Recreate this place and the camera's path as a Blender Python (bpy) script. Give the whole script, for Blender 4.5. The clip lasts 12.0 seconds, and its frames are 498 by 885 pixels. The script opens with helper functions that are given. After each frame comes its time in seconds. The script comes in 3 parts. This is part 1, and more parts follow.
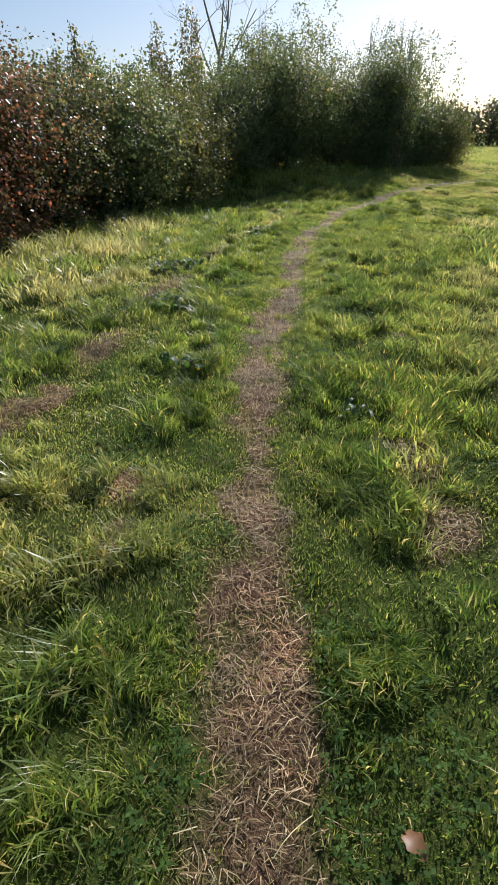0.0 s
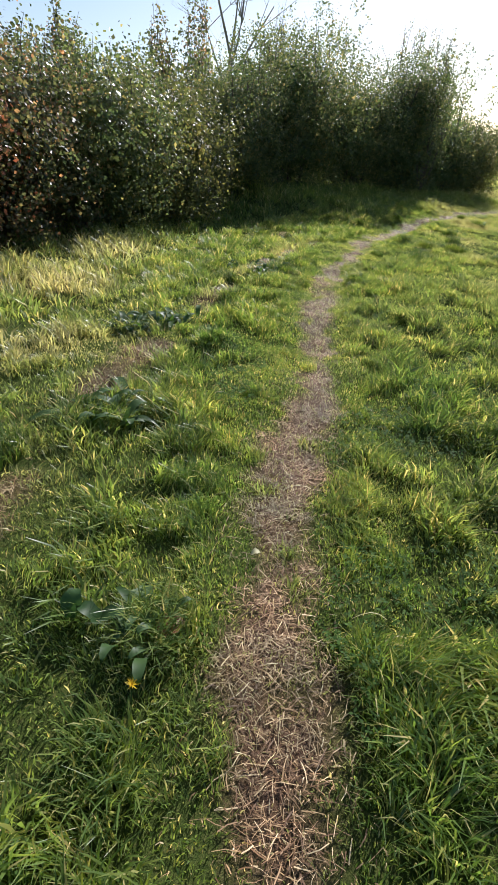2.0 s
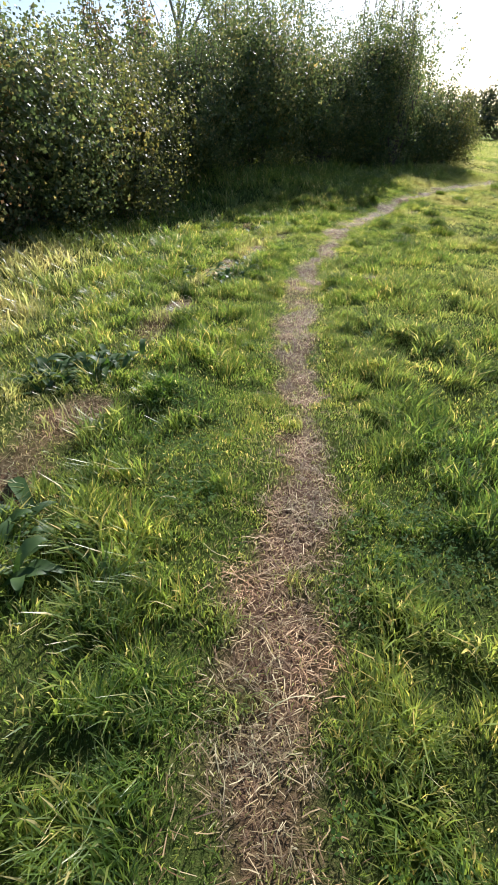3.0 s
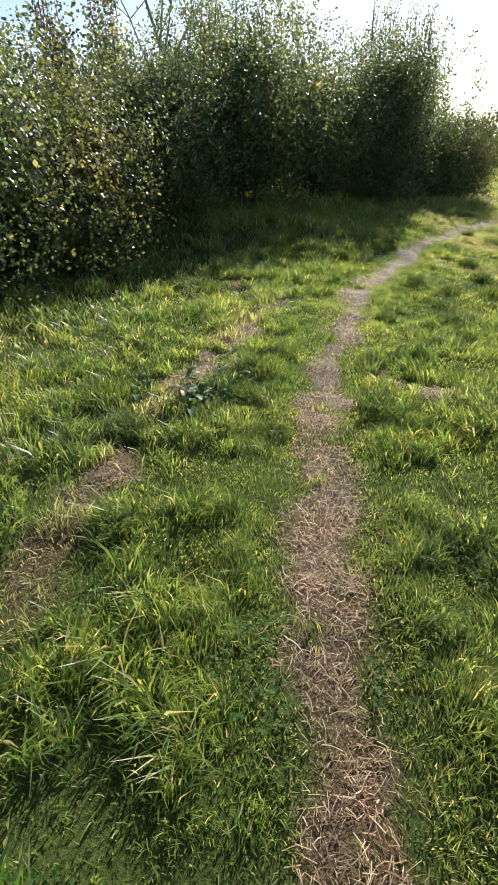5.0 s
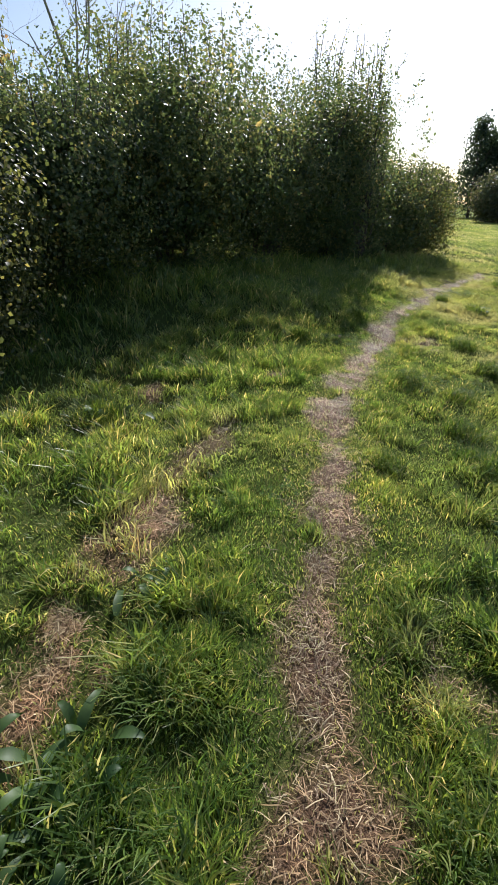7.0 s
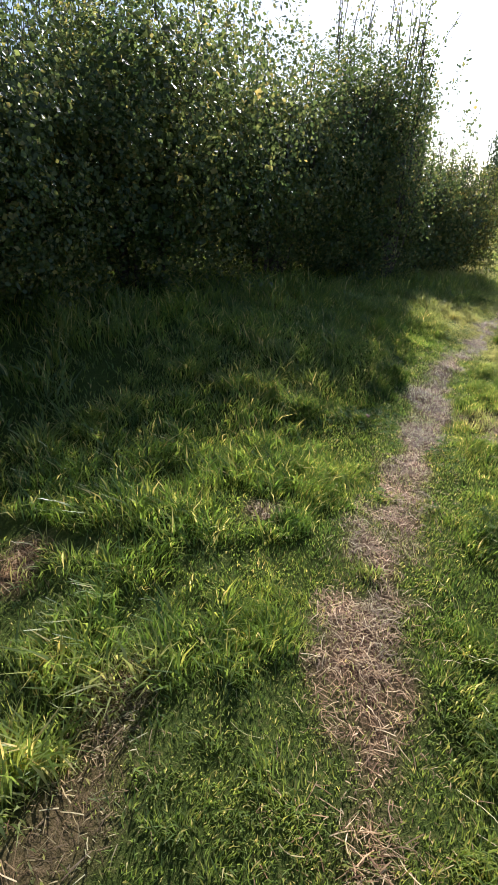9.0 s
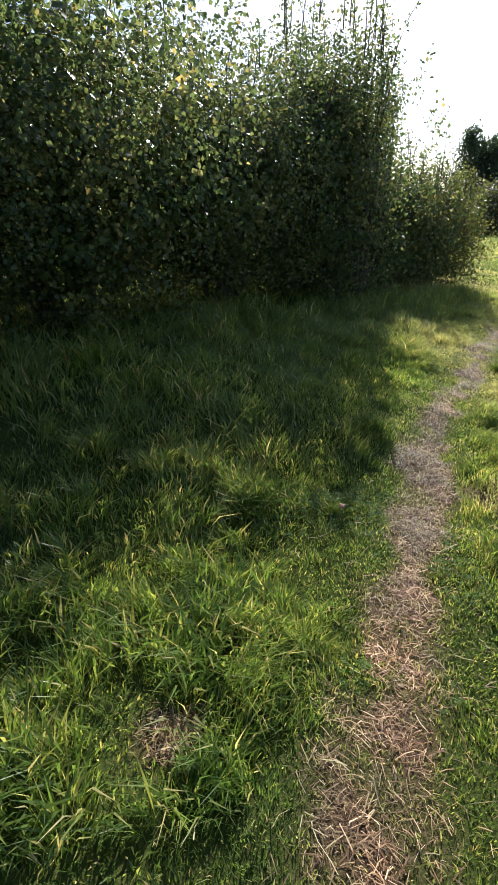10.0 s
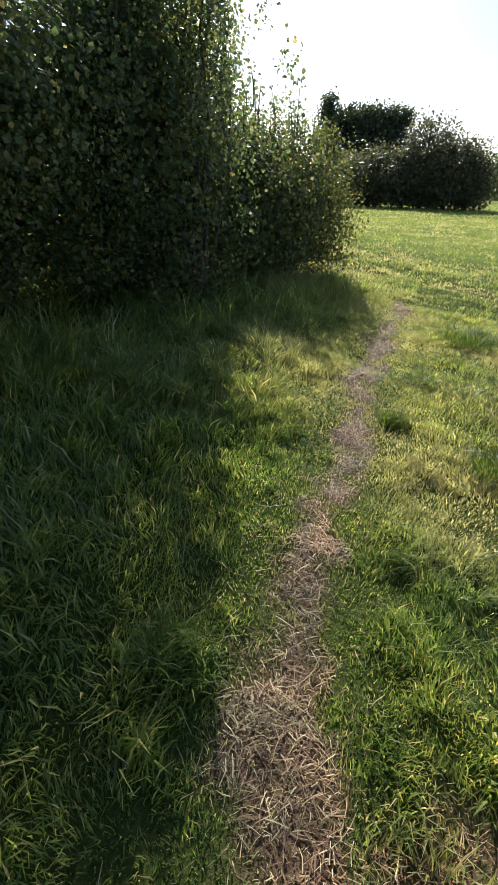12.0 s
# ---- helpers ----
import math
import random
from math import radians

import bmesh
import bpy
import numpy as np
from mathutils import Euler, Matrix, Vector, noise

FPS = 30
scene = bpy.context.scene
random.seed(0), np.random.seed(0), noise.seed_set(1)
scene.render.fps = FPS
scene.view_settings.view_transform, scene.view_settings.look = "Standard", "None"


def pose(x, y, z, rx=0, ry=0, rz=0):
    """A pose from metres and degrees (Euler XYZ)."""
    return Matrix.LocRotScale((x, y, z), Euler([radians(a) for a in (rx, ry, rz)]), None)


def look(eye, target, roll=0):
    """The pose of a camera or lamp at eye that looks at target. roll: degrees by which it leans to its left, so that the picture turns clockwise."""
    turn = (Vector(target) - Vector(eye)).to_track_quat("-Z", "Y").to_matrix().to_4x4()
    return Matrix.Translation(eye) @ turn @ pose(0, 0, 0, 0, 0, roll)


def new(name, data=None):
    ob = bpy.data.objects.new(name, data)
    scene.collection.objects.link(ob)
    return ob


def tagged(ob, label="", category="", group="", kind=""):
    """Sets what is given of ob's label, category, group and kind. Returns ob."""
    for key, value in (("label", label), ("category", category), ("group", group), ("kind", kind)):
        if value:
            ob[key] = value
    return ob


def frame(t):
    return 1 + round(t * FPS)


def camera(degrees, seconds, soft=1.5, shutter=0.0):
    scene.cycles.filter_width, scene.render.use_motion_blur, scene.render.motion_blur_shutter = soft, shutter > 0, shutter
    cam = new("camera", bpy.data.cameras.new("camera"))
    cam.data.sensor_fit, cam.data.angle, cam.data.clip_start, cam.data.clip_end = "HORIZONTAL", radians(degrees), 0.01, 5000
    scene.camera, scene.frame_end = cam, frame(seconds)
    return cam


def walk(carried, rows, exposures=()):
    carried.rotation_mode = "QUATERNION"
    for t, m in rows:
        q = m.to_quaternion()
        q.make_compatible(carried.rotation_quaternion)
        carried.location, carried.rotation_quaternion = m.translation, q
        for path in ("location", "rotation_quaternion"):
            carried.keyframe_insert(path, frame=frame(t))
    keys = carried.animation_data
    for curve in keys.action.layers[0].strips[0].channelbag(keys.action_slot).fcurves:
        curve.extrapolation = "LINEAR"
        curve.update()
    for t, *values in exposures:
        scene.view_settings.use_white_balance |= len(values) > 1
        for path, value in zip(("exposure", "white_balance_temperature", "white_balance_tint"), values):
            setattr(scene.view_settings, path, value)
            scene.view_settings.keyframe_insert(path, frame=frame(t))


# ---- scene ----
cam = camera(53.8, 12.0, soft=1.5)
PATH = [
    (0.0, (0.000, 0.000, 1.500), (0.002, 3.392, -0.619), -1.06),
    (0.5, (-0.009, 0.589, 1.509), (0.041, 3.978, -0.616), 1.42),
    (1.0, (-0.045, 1.179, 1.536), (0.150, 4.651, -0.440), 0.23),
    (1.5, (-0.054, 1.768, 1.518), (0.096, 5.226, -0.487), 2.54),
    (2.0, (-0.063, 2.358, 1.482), (0.022, 5.776, -0.594), 2.93),
    (2.5, (0.009, 2.965, 1.464), (0.157, 6.335, -0.685), 0.59),
    (4.5, (0.143, 5.456, 1.536), (0.506, 8.784, -0.654), 0.96),
    (5.0, (0.277, 6.099, 1.518), (0.553, 9.528, -0.524), 0.00),
    (5.5, (0.384, 6.653, 1.527), (0.820, 10.138, -0.387), 1.94),
    (6.0, (0.429, 7.323, 1.545), (0.925, 10.887, -0.202), 1.67),
    (6.5, (0.527, 7.957, 1.536), (0.876, 11.520, -0.249), 1.56),
    (7.0, (0.688, 8.564, 1.545), (1.378, 12.086, -0.221), 0.67),
    (9.0, (1.379, 10.861, 1.547), (2.001, 14.400, -0.210), 1.81),
    (9.5, (1.672, 11.453, 1.543), (2.589, 15.008, -0.045), -3.05),
    (10.0, (1.934, 12.032, 1.524), (2.674, 15.598, -0.130), -0.88),
    (10.5, (2.178, 12.564, 1.538), (3.272, 16.038, -0.116), -0.09),
    (11.0, (2.481, 13.061, 1.532), (3.491, 16.427, -0.378), -0.04),
    (11.5, (2.803, 13.504, 1.544), (4.349, 16.610, -0.447), 2.54),
    (12.0, (3.195, 13.948, 1.539), (4.763, 17.121, -0.324), 1.06),
]
EXPOSURES = [(0.0, 0.32, 6020, 15), (1.0, 0.40, 6020, 15), (2.5, 0.75, 6020, 15), (4.5, 0.90, 6020, 15), (5.5, 0.68, 6020, 15), (6.5, 0.58, 6020, 15), (7.0, 0.58, 6020, 15), (9.0, 0.75, 6020, 15), (10.5, 0.82, 6020, 15), (12.0, 0.72, 6020, 15)]
walk(cam, [(t, look(eye, target, roll)) for t, eye, target, roll in PATH], EXPOSURES)

# ---- world and sun ----
SUN_EL, SUN_AZ = radians(34.5), radians(24.5)      # height; turn from +y towards +x
world = bpy.data.worlds.new("sky")
scene.world = world
world.use_nodes = True
wn = world.node_tree
sky = wn.nodes.new("ShaderNodeTexSky")
sky.sky_type, sky.sun_disc = "NISHITA", False
sky.sun_elevation, sky.sun_rotation = SUN_EL, SUN_AZ
sky.air_density, sky.dust_density, sky.ozone_density = 1.0, 0.9, 1.2
wn.nodes["Background"].inputs["Strength"].default_value = 0.082
wn.links.new(sky.outputs["Color"], wn.nodes["Background"].inputs["Color"])
sun_data = bpy.data.lights.new("sun", "SUN")
sun_data.energy, sun_data.angle, sun_data.color = 5.0, radians(0.55), (1.0, 0.95, 0.88)
sun = new("sun", sun_data)
toward = Vector((math.sin(SUN_AZ) * math.cos(SUN_EL), math.cos(SUN_AZ) * math.cos(SUN_EL), math.sin(SUN_EL)))
sun.matrix_world = look(toward * 60, (0, 0, 0))


# ---- materials ----
def material(name):
    m = bpy.data.materials.new(name)
    m.use_nodes = True
    return m, m.node_tree.nodes, m.node_tree.links, m.node_tree.nodes["Principled BSDF"]


def ramp(nodes, stops):
    r = nodes.new("ShaderNodeValToRGB")
    while len(r.color_ramp.elements) < len(stops):
        r.color_ramp.elements.new(0.5)
    for e, (p, c) in zip(r.color_ramp.elements, stops):
        e.position, e.color = p, (*c, 1)
    return r


def noise_node(nodes, links, scale, detail=4, rough=0.55):
    n = nodes.new("ShaderNodeTexNoise")
    n.inputs["Scale"].default_value, n.inputs["Detail"].default_value, n.inputs["Roughness"].default_value = scale, detail, rough
    g = nodes.new("ShaderNodeNewGeometry")
    links.new(g.outputs["Position"], n.inputs["Vector"])
    return n


def mixed(nodes, links, fac, a, b, kind="MIX"):
    """A colour mix; a and b are sockets or colours, fac a socket or a number."""
    m = nodes.new("ShaderNodeMix")
    m.data_type, m.blend_type = "RGBA", kind
    for socket, v in ((m.inputs["Factor"], fac), (m.inputs["A"], a), (m.inputs["B"], b)):
        s = socket
        if socket.name == "A":
            s = m.inputs[6]
        elif socket.name == "B":
            s = m.inputs[7]
        if isinstance(v, bpy.types.NodeSocket):
            links.new(v, s)
        elif isinstance(v, tuple):
            s.default_value = (*v, 1)
        else:
            s.default_value = v
    return m.outputs[2]


def leafy(name, stops, through_colour, share=0.4, rough=0.42, dry_sunlit_colour=None, patch=1.3, spec=0.5):
    """Blades and leaves: a colour per piece, larger tints over the plan, light through the leaf."""
    m, nodes, links, bsdf = material(name)
    geo = nodes.new("ShaderNodeNewGeometry")
    r = ramp(nodes, stops)
    links.new(geo.outputs["Random Per Island"], r.inputs[0])
    big = noise_node(nodes, links, patch, 3)
    tint = ramp(nodes, [(0.32, (0.62, 0.74, 0.60)), (0.68, (1.30, 1.16, 1.0))])
    links.new(big.outputs["Fac"], tint.inputs[0])
    colour = mixed(nodes, links, 1.0, r.outputs[0], tint.outputs[0], "MULTIPLY")
    near = noise_node(nodes, links, patch * 6, 2)
    fleck = ramp(nodes, [(0.36, (0.70, 0.76, 0.72)), (0.66, (1.24, 1.20, 1.14))])
    links.new(near.outputs["Fac"], fleck.inputs[0])
    colour = mixed(nodes, links, 1.0, colour, fleck.outputs[0], "MULTIPLY")
    if dry_sunlit_colour:
        # the attribute holds real dryness and the painted sunlit yellow together
        attr = nodes.new("ShaderNodeAttribute")
        attr.attribute_name = "dry"
        colour = mixed(nodes, links, attr.outputs["Fac"], colour, dry_sunlit_colour)
    links.new(colour, bsdf.inputs["Base Color"])
    bsdf.inputs["Roughness"].default_value = rough
    bsdf.inputs["Specular IOR Level"].default_value = spec
    trans = nodes.new("ShaderNodeBsdfTranslucent")
    links.new(mixed(nodes, links, 1.0, colour, through_colour, "MULTIPLY"), trans.inputs["Color"])
    mix = nodes.new("ShaderNodeMixShader")
    mix.inputs[0].default_value = share
    links.new(bsdf.outputs[0], mix.inputs[1])
    links.new(trans.outputs[0], mix.inputs[2])
    links.new(mix.outputs[0], nodes["Material Output"].inputs["Surface"])
    return m


def ground_material():
    m, nodes, links, bsdf = material("turf_and_earth")
    attr = nodes.new("ShaderNodeAttribute")
    attr.attribute_name = "wear"
    fine = noise_node(nodes, links, 60, 6, 0.7)
    mid = noise_node(nodes, links, 5, 5)
    wide = noise_node(nodes, links, 0.35, 4)
    thatch = ramp(nodes, [(0.3, (0.030, 0.045, 0.012)), (0.55, (0.07, 0.095, 0.022)), (0.8, (0.16, 0.14, 0.05))])
    links.new(fine.outputs["Fac"], thatch.inputs[0])
    field = ramp(nodes, [(0.3, (0.085, 0.135, 0.022)), (0.5, (0.15, 0.20, 0.035)), (0.72, (0.26, 0.26, 0.07))])
    blend = nodes.new("ShaderNodeMath")
    blend.operation = "ADD"
    half = nodes.new("ShaderNodeMath")
    half.operation = "MULTIPLY_ADD"
    half.inputs[1].default_value, half.inputs[2].default_value = 0.5, -0.25
    links.new(mid.outputs["Fac"], half.inputs[0])
    links.new(wide.outputs["Fac"], blend.inputs[0])
    links.new(half.outputs[0], blend.inputs[1])
    links.new(blend.outputs[0], field.inputs[0])
    away = nodes.new("ShaderNodeAttribute")
    away.attribute_name = "open_field"
    turf = mixed(nodes, links, away.outputs["Fac"], thatch.outputs[0], field.outputs[0])
    earth = ramp(nodes, [(0.25, (0.055, 0.032, 0.020)), (0.5, (0.13, 0.078, 0.048)), (0.78, (0.25, 0.165, 0.105))])
    links.new(fine.outputs["Fac"], earth.inputs[0])
    edge = nodes.new("ShaderNodeMath")
    edge.operation = "MULTIPLY_ADD"
    edge.inputs[1].default_value, edge.inputs[2].default_value = 0.7, -0.35
    links.new(fine.outputs["Fac"], edge.inputs[0])
    add = nodes.new("ShaderNodeMath")
    add.operation, add.use_clamp = "ADD", True
    links.new(attr.outputs["Fac"], add.inputs[0])
    links.new(edge.outputs[0], add.inputs[1])
    links.new(mixed(nodes, links, add.outputs[0], turf, earth.outputs[0]), bsdf.inputs["Base Color"])
    bsdf.inputs["Roughness"].default_value = 0.95
    bsdf.inputs["Specular IOR Level"].default_value = 0.02
    bump = nodes.new("ShaderNodeBump")
    bump.inputs["Strength"].default_value, bump.inputs["Distance"].default_value = 0.8, 0.03
    links.new(fine.outputs["Fac"], bump.inputs["Height"])
    links.new(bump.outputs[0], bsdf.inputs["Normal"])
    return m


def bark_material(name, dark, pale, scale=30):
    m, nodes, links, bsdf = material(name)
    n = noise_node(nodes, links, scale, 5)
    r = ramp(nodes, [(0.3, dark), (0.7, pale)])
    links.new(n.outputs["Fac"], r.inputs[0])
    links.new(r.outputs[0], bsdf.inputs["Base Color"])
    bsdf.inputs["Roughness"].default_value = 0.85
    bump = nodes.new("ShaderNodeBump")
    bump.inputs["Strength"].default_value, bump.inputs["Distance"].default_value = 0.6, 0.01
    links.new(n.outputs["Fac"], bump.inputs["Height"])
    links.new(bump.outputs[0], bsdf.inputs["Normal"])
    return m


GROUND = ground_material()
GRASS = leafy("grass_blade", [(0.0, (0.070, 0.127, 0.034)), (0.4, (0.131, 0.207, 0.049)), (0.75, (0.209, 0.271, 0.068)), (0.90, (0.301, 0.305, 0.098)), (0.94, (0.470, 0.403, 0.207)), (1.0, (0.653, 0.537, 0.342))],
              (2.25, 2.15, 1.35), 0.52, 0.37, (0.40, 0.36, 0.20), 1.3, 0.65)
TUFT = leafy("tussock_blade", [(0.0, (0.058, 0.105, 0.032)), (0.5, (0.105, 0.165, 0.044)), (0.85, (0.17, 0.21, 0.065)), (1.0, (0.40, 0.36, 0.20))], (2.1, 2.05, 0.85), 0.42, 0.62, None, 1.3, 0.15)
STRAW = leafy("dry_straw", [(0.0, (0.110, 0.058, 0.032)), (0.45, (0.240, 0.145, 0.080)), (0.8, (0.420, 0.290, 0.175)), (1.0, (0.640, 0.510, 0.360))], (1.0, 0.9, 0.7), 0.06, 0.62, None, 1.3, 0.3)
DOCK = leafy("dock_leaf", [(0.0, (0.030, 0.066, 0.028)), (0.6, (0.06, 0.11, 0.04)), (0.9, (0.10, 0.15, 0.05)), (1.0, (0.30, 0.32, 0.08))], (1.8, 1.9, 0.8), 0.36, 0.5, None, 1.3, 0.3)
# hedge leaf colours and translucency are raised to stand in for veiling glare
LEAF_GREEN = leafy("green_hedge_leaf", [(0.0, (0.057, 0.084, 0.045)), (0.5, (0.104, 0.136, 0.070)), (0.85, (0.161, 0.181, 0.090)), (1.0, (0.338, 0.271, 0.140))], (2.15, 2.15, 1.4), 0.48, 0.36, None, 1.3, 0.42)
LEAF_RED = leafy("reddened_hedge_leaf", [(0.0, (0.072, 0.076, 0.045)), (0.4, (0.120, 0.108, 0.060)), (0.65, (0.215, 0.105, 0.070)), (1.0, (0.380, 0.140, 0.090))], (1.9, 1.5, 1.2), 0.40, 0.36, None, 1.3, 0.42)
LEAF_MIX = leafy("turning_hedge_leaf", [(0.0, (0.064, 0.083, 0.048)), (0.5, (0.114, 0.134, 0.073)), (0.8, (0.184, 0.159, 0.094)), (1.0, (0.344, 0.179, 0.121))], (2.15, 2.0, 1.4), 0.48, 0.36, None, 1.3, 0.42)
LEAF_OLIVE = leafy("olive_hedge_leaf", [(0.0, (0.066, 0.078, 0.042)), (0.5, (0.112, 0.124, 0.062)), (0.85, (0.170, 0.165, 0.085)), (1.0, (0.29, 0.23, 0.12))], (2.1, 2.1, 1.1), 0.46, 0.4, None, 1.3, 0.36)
# far crowns: distance haze put into lighter leaf colours and more translucency
LEAF_FAR = leafy("far_tree_leaf", [(0.0, (0.050, 0.062, 0.040)), (0.6, (0.08, 0.09, 0.055)), (1.0, (0.17, 0.15, 0.10))], (1.6, 1.6, 1.1), 0.45, 0.45, None, 0.3)
CONIFER = leafy("conifer_spray", [(0.0, (0.035, 0.055, 0.038)), (0.6, (0.06, 0.085, 0.05)), (1.0, (0.10, 0.12, 0.07))], (1.6, 1.6, 1.1), 0.42, 0.5, None, 0.3)
CLOVER = leafy("clover_leaflet", [(0.0, (0.05, 0.10, 0.03)), (1.0, (0.09, 0.16, 0.045))], (2.0, 2.1, 0.8), 0.45, 0.7, None, 1.3, 0.15)
FALLEN = leafy("fallen_leaf", [(0.0, (0.20, 0.09, 0.04)), (1.0, (0.30, 0.15, 0.07))], (1.2, 0.9, 0.6), 0.2, 0.5)
PALE = leafy("pale_dry_leaf", [(0.0, (0.55, 0.47, 0.28)), (1.0, (0.62, 0.55, 0.36))], (1.0, 0.9, 0.7), 0.2, 0.6)
YELLOW = leafy("yellow_petal", [(0.0, (0.70, 0.48, 0.02)), (1.0, (0.80, 0.60, 0.03))], (1.1, 1.0, 0.4), 0.3, 0.5)
BARK = bark_material("brown_bark", (0.045, 0.035, 0.028), (0.14, 0.11, 0.085))
PALE_BARK = bark_material("pale_bark", (0.16, 0.14, 0.115), (0.34, 0.30, 0.26))
STEEL = bark_material("grey_painted_steel", (0.22, 0.23, 0.24), (0.32, 0.33, 0.34), 8)


# ---- plan: the trodden line, the dry line beside it, the lie of the land ----
rng = np.random.default_rng(11)
TRACK = np.array([(-0.1, -4.0), (0.0, 0.0), (0.0, 1.0), (0.03, 1.9), (0.08, 3.4), (0.14, 4.3), (0.40, 5.3), (0.62, 6.4), (0.72, 7.6), (1.02, 9.0),
                  (1.28, 10.0), (1.85, 11.45), (2.2, 12.3), (2.74, 13.2), (3.3, 14.05), (3.75, 14.8), (4.26, 15.42), (4.9, 16.05), (5.95, 17.15), (7.0, 18.2), (8.3, 19.4)])
DRY_LINE = np.array([(-1.75, 1.5), (-1.5, 2.75), (-1.27, 4.0), (-1.1, 5.4), (-0.80, 6.6), (-0.4, 8.3), (-0.05, 9.5), (0.26, 10.1), (0.60, 11.0), (1.18, 11.9)])
PATH_TUFTS = [(0.05, 4.72, 0.09), (0.10, 4.42, 0.09), (0.33, 4.9, 0.08), (0.17, 3.95, 0.07), (0.18, 3.75, 0.07), (1.05, 9.15, 0.09), (0.62, 7.3, 0.08), (0.85, 8.3, 0.07), (1.45, 10.6, 0.09), (2.3, 12.55, 0.07), (-0.1, 3.1, 0.08), (0.5, 6.1, 0.1)]
BARE = [(0.66, 12.85, 0.14, 0.8), (0.92, 2.17, 0.17, 0.6), (0.85, 1.67, 0.19, 0.7), (-0.66, 2.02, 0.11, 0.8), (-0.60, 1.60, 0.11, 0.6), (1.92, 9.27, 0.2, 0.45), (1.64, 9.65, 0.22, 0.5),
        (3.94, 14.14, 0.22, 0.6), (3.79, 13.78, 0.2, 0.5), (-2.6, 6.5, 0.35, 0.5), (-2.3, 8.2, 0.4, 0.4), (0.25, 9.92, 0.19, 0.95), (0.59, 10.77, 0.15, 0.6),
        (1.15, 12.05, 0.14, 0.5), (-1.33, 3.1, 0.16, 0.8), (-1.27, 3.96, 0.17, 0.7), (-1.5, 2.85, 0.15, 0.6), (1.35, 4.1, 0.14, 0.4), (-1.02, 5.42, 0.21, 0.95), (-0.84, 6.3, 0.16, 0.8),
        (-0.33, 8.45, 0.2, 0.95), (-0.02, 9.53, 0.12, 0.7), (0.24, 10.1, 0.1, 0.6), (1.9, 13.13, 0.08, 0.6)]
TABLE = rng.random((64, 64))


def speckle(x, y, size, shift=0):
    """Smooth noise from 0 to 1 with lumps of about that size in metres."""
    u, v = x / size + 17.3 * shift + 100, y / size + 9.1 * shift + 100
    i, j = np.floor(u).astype(int), np.floor(v).astype(int)
    a, b = u - i, v - j
    a, b = a * a * (3 - 2 * a), b * b * (3 - 2 * b)
    t = lambda p, q: TABLE[p % 64, q % 64]
    return (t(i, j) * (1 - a) + t(i + 1, j) * a) * (1 - b) + (t(i, j + 1) * (1 - a) + t(i + 1, j + 1) * a) * b


def step(a, b, v):
    u = np.clip((v - a) / (b - a), 0, 1)
    return u * u * (3 - 2 * u)


def off_line(x, y, line):
    """The distance from a line of points."""
    best = np.full(x.shape, 1e9)
    for (x0, y0), (x1, y1) in zip(line[:-1], line[1:]):
        dx, dy = x1 - x0, y1 - y0
        s = np.clip(((x - x0) * dx + (y - y0) * dy) / (dx * dx + dy * dy), 0, 1)
        best = np.minimum(best, np.hypot(x - x0 - s * dx, y - y0 - s * dy))
    return best


def wear(x, y):
    """How far the turf is worn off: 1 on the bare track."""
    d = off_line(x, y, TRACK)
    thin = 0.06 * step(4.6, 6.2, y) * (1 - step(7.0, 8.0, y)) + 0.05 * step(9.8, 11.0, y) * (1 - step(11.6, 12.2, y)) + 0.035 * step(13.5, 15.5, y) + 0.015
    rough = 0.16 * (speckle(x, y, 0.33) - 0.5) + 0.16 * (speckle(x, y, 0.12, 2) - 0.5)
    w = (1 - step(0.05, 0.24, d + thin + rough)) * (1 - (0.4 + 0.15 * step(9.5, 12.0, y)) * step(0.56, 0.78, speckle(x, y, 0.16, 4)))
    d2 = off_line(x, y, DRY_LINE)
    w = np.maximum(w, (1 - step(0.05, 0.24, d2 + 0.14 * (speckle(x, y, 0.2, 6) - 0.5))) * step(0.30, 0.58, speckle(x, y, 0.55, 5)) * 0.66)
    for bx, by, r in PATH_TUFTS:
        w = w * (1 - 0.8 * np.exp(-((x - bx) ** 2 + (y - by) ** 2) / (0.7 * r) ** 2))
    for bx, by, r, k in BARE:
        q = np.hypot(x - bx, (y - by) * 0.8)
        w = np.maximum(w, k * (1 - step(r * 0.4, r * 1.1, q + 0.25 * (speckle(x, y, 0.15, 3) - 0.5))))
    return w


def lie(x, y):
    """The slope that rises to the hedge and falls to the field."""
    p = 0.5 * np.tanh((-0.098 * (x - 1.29) + 0.085 * (y - 10.63)) / 0.5)
    bank = 1.25 * step(14.4, 16.4, y + 0.15 * x)
    return np.where(p > 0, p * bank, 0.8 * p * step(9.0, 13.5, y + 0.25 * x)) * np.exp(-((x - 4) ** 2 + (y - 17) ** 2) / 18.0 ** 2)


def height(x, y):
    near = np.exp(-((x - 2) ** 2 + (y - 9) ** 2) / 30.0 ** 2)
    h = lie(x, y) + near * (0.05 * (speckle(x, y, 1.4, 7) - 0.5) + 0.06 * (speckle(x, y, 0.5, 8) - 0.5) + 0.045 * (speckle(x, y, 0.21, 9) - 0.5) * step(0.1, 0.4, off_line(x, y, TRACK)))
    return h - 0.03 * (1 - step(0.05, 0.35, off_line(x, y, TRACK))) - 0.02


